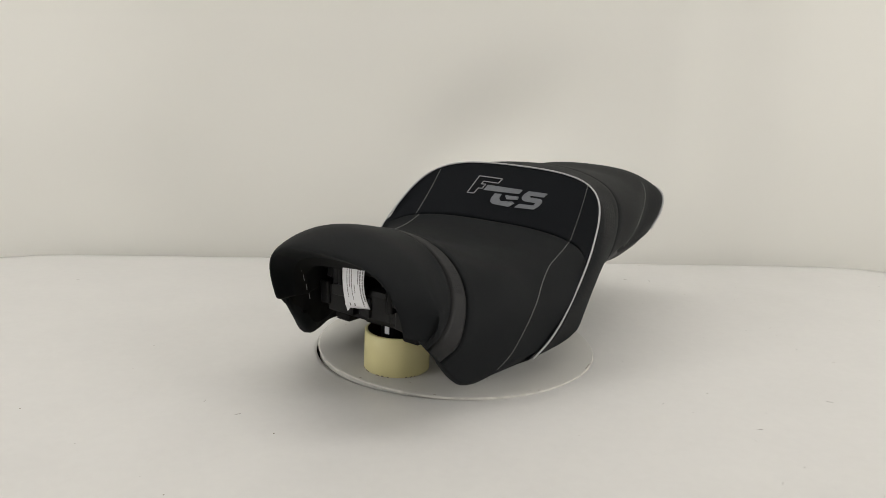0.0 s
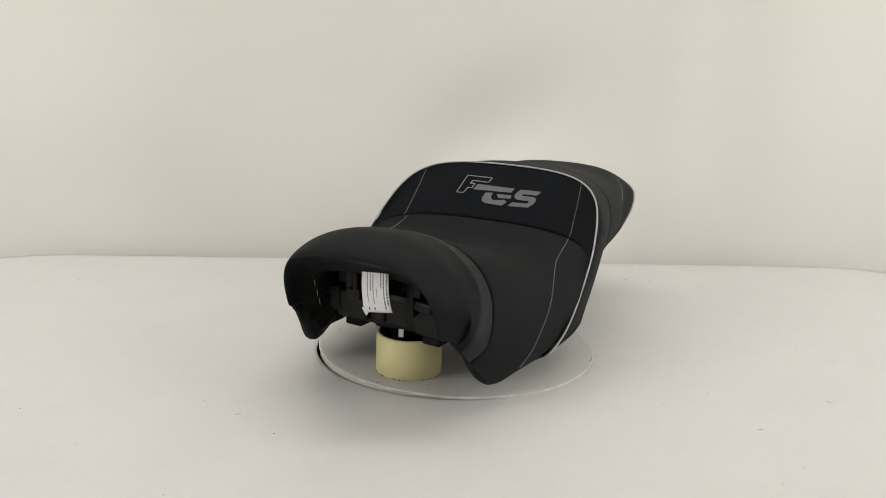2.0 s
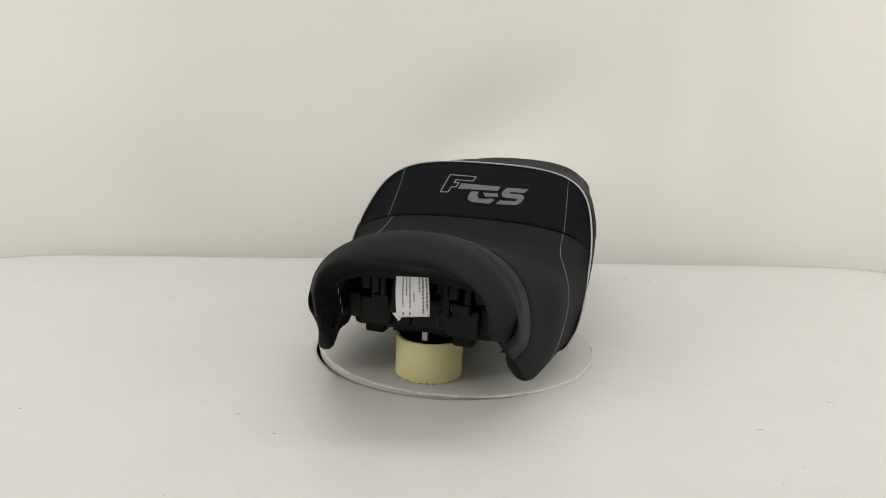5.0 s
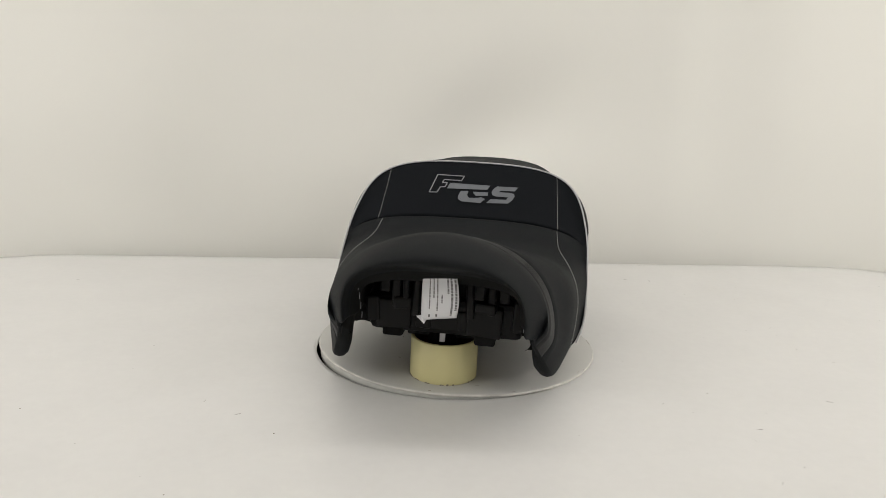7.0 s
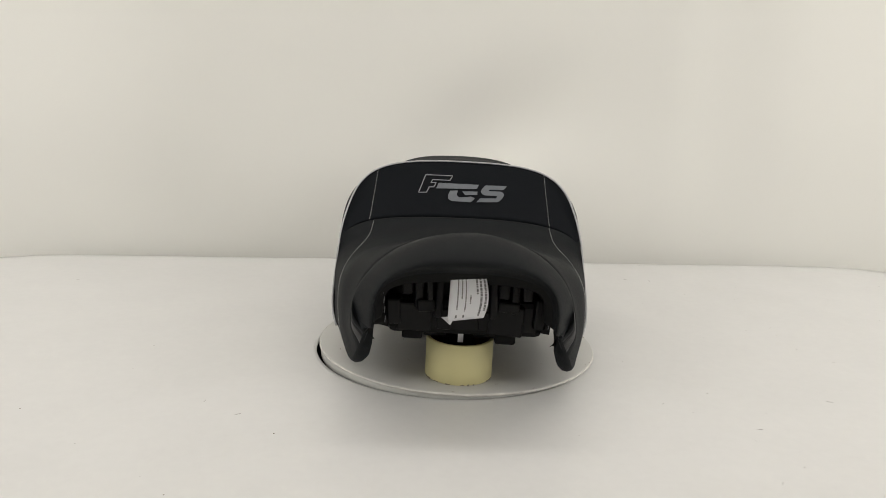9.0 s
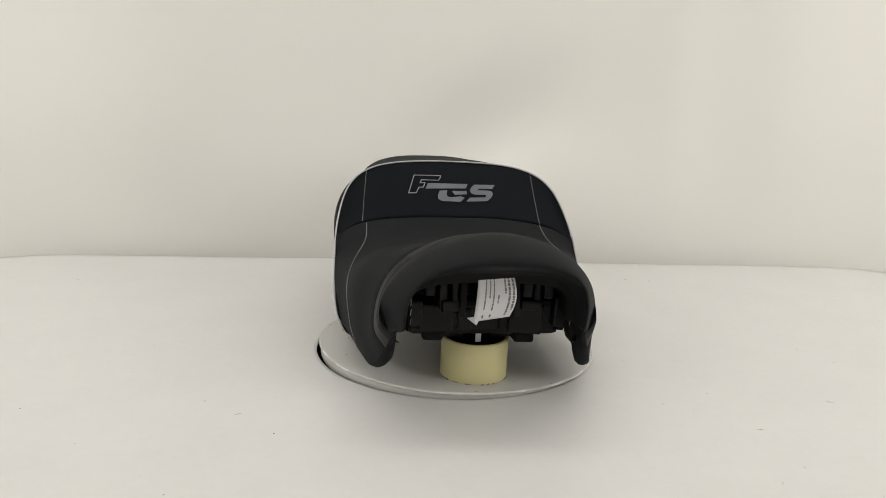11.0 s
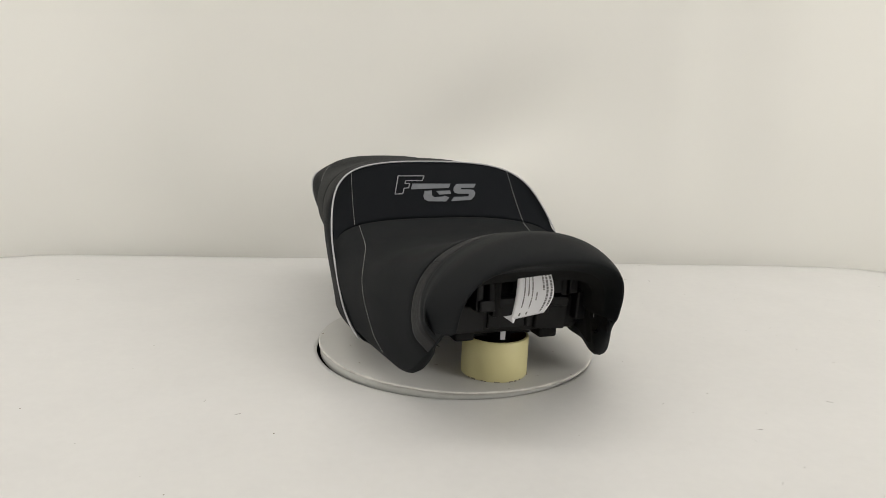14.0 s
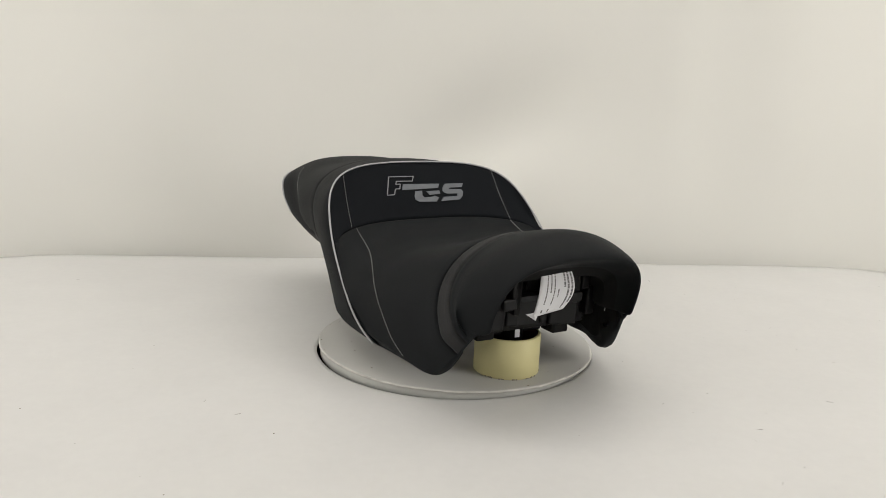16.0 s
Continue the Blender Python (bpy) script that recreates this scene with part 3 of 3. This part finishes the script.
def emblem(seat):
    """Embroidered outline letter and two filled letters, each raised on the bolster."""
    def drop(x, z, lift):
        lo = min(((SKIN.at(u_for_x(9 + 2 * k / 200, abs(x)) * (1 if x >= 0 else -1), 9 + 2 * k / 200)) for k in range(1, 200)), key=lambda p: abs(p.z - z))
        return Vector((x, lo.y - lift, z))
    def plate(name, outline):
        bm = bmesh.new()
        n = len(outline)
        dense = []
        for i in range(n):
            (x0, z0), (x1, z1) = outline[i], outline[(i + 1) % n]
            k = max(1, int(math.dist((x0, z0), (x1, z1)) / 8))
            dense += [(x0 + (x1 - x0) * t / k, z0 + (z1 - z0) * t / k) for t in range(k)]
        f = bm.faces.new([bm.verts.new(drop(x / 1000, z / 1000, 0.0014)) for x, z in dense])
        ext = bmesh.ops.extrude_face_region(bm, geom=[f])
        bmesh.ops.translate(bm, verts=[g for g in ext["geom"] if isinstance(g, bmesh.types.BMVert)], vec=(0, 0.0025, 0))
        bmesh.ops.recalc_face_normals(bm, faces=bm.faces)
        bmesh.ops.triangulate(bm, faces=bm.faces)
        return part(name, bm, M_LOGO, seat, "silver-grey embroidered letter piece", smooth=False)
    f_shape = [(-57.1, 211.7), (-17.2, 211.8), (-21.0, 205.5), (-46.5, 205.5), (-48.8, 201.4), (-41.3, 201.8), (-44.0, 195.8), (-50.9, 195.4), (-54.7, 188.0), (-66.2, 187.5)]
    verts, faces = [], []
    for (x0, z0), (x1, z1) in zip(f_shape, f_shape[1:] + f_shape[:1]):
        k = 5
        pts = [drop((x0 + (x1 - x0) * t / k) / 1000, (z0 + (z1 - z0) * t / k) / 1000, 0.0008) for t in range(k + 1)]
        vv, ff = tube(pts, 0.0008, 6)
        base = len(verts)
        verts += vv
        faces += [tuple(base + i for i in f) for f in ff]
    mesh_part("letter_outline", mesh_from("letter_outline", verts, faces, M_OUTLINE), seat, "silver-grey embroidered outline letter F")
    plate("letter_bar", [(-37.2, 201.5), (22.0, 201.2), (18.5, 195.6), (-40.9, 194.0)])
    plate("letter_g", [(-20.0, 191.6), (-9.0, 192.2), (-10.3, 186.2), (-6.6, 182.9), (7.2, 183.9), (9.9, 185.1), (16.4, 182.7), (10.3, 177.4), (-17.4, 177.9), (-22.8, 180.8), (-23.0, 185.6)])
    plate("letter_g", [(-2.3, 191.4), (19.7, 192.0), (20.0, 187.7), (2.3, 186.6)])
    plate("letter_s", [(32.0, 200.9), (62.9, 201.3), (58.4, 196.0), (38.0, 195.7), (35.8, 193.4), (53.5, 193.4), (57.6, 192.2), (59.0, 189.2), (56.4, 184.2), (50.2, 179.3), (18.8, 177.8),
                       (24.4, 183.2), (47.4, 184.0), (49.2, 187.6), (31.5, 187.6), (27.0, 189.0), (25.0, 192.0), (26.6, 196.2)])


def care_label(seat):
    """White cloth tag with small print, hanging from the lip of the nose."""
    def at(a, b, lift=0.0):
        x = -0.0205 + 0.0365 * a + 0.003 * b * (a - 0.5)
        bow = 0.010 * math.sin(math.pi * b) * (0.35 + 0.65 * a)
        return Vector((x + 0.004 * math.sin(math.pi * b) * a, -0.2045 - 0.003 * a - bow + 0.008 * b - lift, 0.149 - (0.060 - 0.007 * a) * b))
    rows = [[at(i / 10, j / 16) for i in range(11)] for j in range(17)]
    tag = strip_part("care_label", rows, M_LABEL, seat, "white cloth label with small print")
    mod = tag.modifiers.new("thick", "SOLIDIFY")
    mod.thickness = 0.0004
    corner = [at(0, 0.9), at(0, 1.0), at(0.16, 1.0)]
    mesh_part("folded_corner", mesh_from("folded_corner", [corner[0], corner[0] + Vector((-0.007, 0.006, -0.003)), corner[2] + Vector((-0.003, -0.001, -0.005)), corner[2]], [(0, 1, 2, 3)], M_LABEL, False), tag, "turned-up corner of the label")
    rnd = random.Random(4)
    for a, b0, b1, w in ((0.93, 0.03, 0.80, 0.055), (0.82, 0.03, 0.93, 0.055), (0.72, 0.05, 0.42, 0.05), (0.55, 0.45, 0.63, 0.035),
                         (0.43, 0.04, 0.80, 0.035), (0.33, 0.04, 0.52, 0.035), (0.22, 0.05, 0.76, 0.035), (0.42, 0.88, 0.95, 0.05), (0.22, 0.88, 0.95, 0.05)):
        verts, faces = [], []
        b = b0
        while b < b1:
            e = min(b1, b + rnd.uniform(0.015, 0.07))
            base = len(verts)
            verts += [at(a - w / 2, b, 0.0006), at(a + w / 2, b, 0.0006), at(a + w / 2, e, 0.0006), at(a - w / 2, e, 0.0006)]
            faces.append((base, base + 1, base + 2, base + 3))
            b = e + rnd.uniform(0.006, 0.013)
        mesh_part("print_line", mesh_from("print_line", verts, faces, M_INK, False), tag)


def grip_dots(seat):
    """Small raised grid on the shoulder of the band and of the ridge."""
    for sgn in (-1, 1):
        for ua, ub, va, vb, nu, nv in ((0.25, 0.36, 4.15, 4.85, 12, 6), (0.30, 0.48, 12.2, 12.8, 16, 6)):
            verts, faces = [], []
            for i in range(nu):
                for j in range(nv):
                    u, v = sgn * (ua + (ub - ua) * i / nu), va + (vb - va) * j / nv
                    du, dv = (ub - ua) / nu * 0.33, (vb - va) / nv * 0.33
                    base = len(verts)
                    n = SKIN.normal(u, v)
                    verts += [SKIN.at(u + a, v + b) - n * 0.0004 for a, b in ((-du, -dv), (du, -dv), (du, dv), (-du, dv))]
                    verts.append(SKIN.at(u, v) + n * 0.0008)
                    faces += [(base, base + 1, base + 4), (base + 1, base + 2, base + 4), (base + 2, base + 3, base + 4), (base + 3, base, base + 4)]
            mesh_part("grip_patch", mesh_from("grip_patch", verts, faces, M_BAND, False), seat, "patch of small raised grip dots")


def lint():
    """Specks and short fibres lying on the white sheet."""
    rnd = random.Random(11)
    verts, faces = [], []
    spots = [(-0.178, -0.286), (-0.273, -0.215), (-0.398, -0.041), (-0.391, -0.124), (-0.23, -0.245), (-0.461, -0.247), (-0.364, -0.322), (-0.663, 0.278), (-0.244, -0.408), (0.272, -0.204), (0.335, -0.242), (0.367, 0.058), (0.486, 0.265), (0.44, 0.095), (0.484, 0.018), (0.476, -0.067), (0.307, -0.151), (0.317, -0.269), (0.476, -0.126), (0.243, -0.183), (0.135, -0.268), (0.492, 0.269), (0.375, 0.499)]
    spots += [(rnd.uniform(0.15, 0.8) if rnd.random() < 0.75 else rnd.uniform(-0.7, -0.2), rnd.uniform(-0.38, 0.4)) for _ in range(34)]
    for k, (x, y) in enumerate(spots):
        if math.hypot(x, y) < 0.21:
            continue
        z = FLOOR_Z + 0.0022 * noise.noise(Vector((x * 3, y * 3, 0.3))) + 0.0003
        base = len(verts)
        if k % 3 == 1:
            a, L = rnd.uniform(0, 3.1), rnd.uniform(0.003, 0.007)
            p = [Vector((x + t * L * math.cos(a) + 0.001 * math.sin(3 * t), y + t * L * math.sin(a), z)) for t in (0, 0.5, 1)]
            vv, ff = tube(p, 0.00016, 4)
        else:
            r = rnd.uniform(0.0006, 0.0010) if k < 10 else rnd.uniform(0.0003, 0.0006)
            vv = [Vector((x + r * c, y + r * s, z + h * r)) for c, s, h in ((1, 0, 0), (0, 1, 0), (-1, 0, 0), (0, -1, 0), (0, 0, 0.7))]
            ff = [(0, 1, 4), (1, 2, 4), (2, 3, 4), (3, 0, 4)]
        verts += vv
        faces += [tuple(base + i for i in f) for f in ff]
    tagged(new("lint", mesh_from("lint", verts, faces, M_SPECK, False)), "dark lint specks and fibres on the white sheet", "lint", kind="stuff")


# ---- build ----
room()
backdrop()
table()
disc = turntable()
SEAT_LOCAL = pose(0.0103, 0, 0, 0, 1.5, -0.8)
DISC_LOCAL = pose(0.0068, 0.0008, 0, 0, 1.4, 0)
ROLL_LOCAL = pose(0.0050, -0.1245, 0.0002, 0, 1.4, 0)
roll = tape_roll(ROLL_LOCAL)
seat = motorcycle_seat()
lint()


def motions():
    """The board, the roll and the seat turn together, about 4.1 degrees a second."""
    turn = TURN_ROWS
    for ob, local in ((disc, DISC_LOCAL), (roll, ROLL_LOCAL), (seat, SEAT_LOCAL)):
        walk(ob, [(t, pose(0, 0, 0, 0, 0, a) @ local) for t, a in turn])


TURN_ROWS = [(0.0, -34.94), (1.0, -30.90), (2.0, -26.89), (3.0, -22.92), (4.0, -18.90), (6.5, -8.47), (7.5, -4.24),
             (8.5, 0.0), (9.0, 2.10), (11.5, 12.60), (12.5, 16.75), (13.5, 20.91), (14.5, 25.07), (15.5, 29.19), (16.0, 31.24)]
motions()
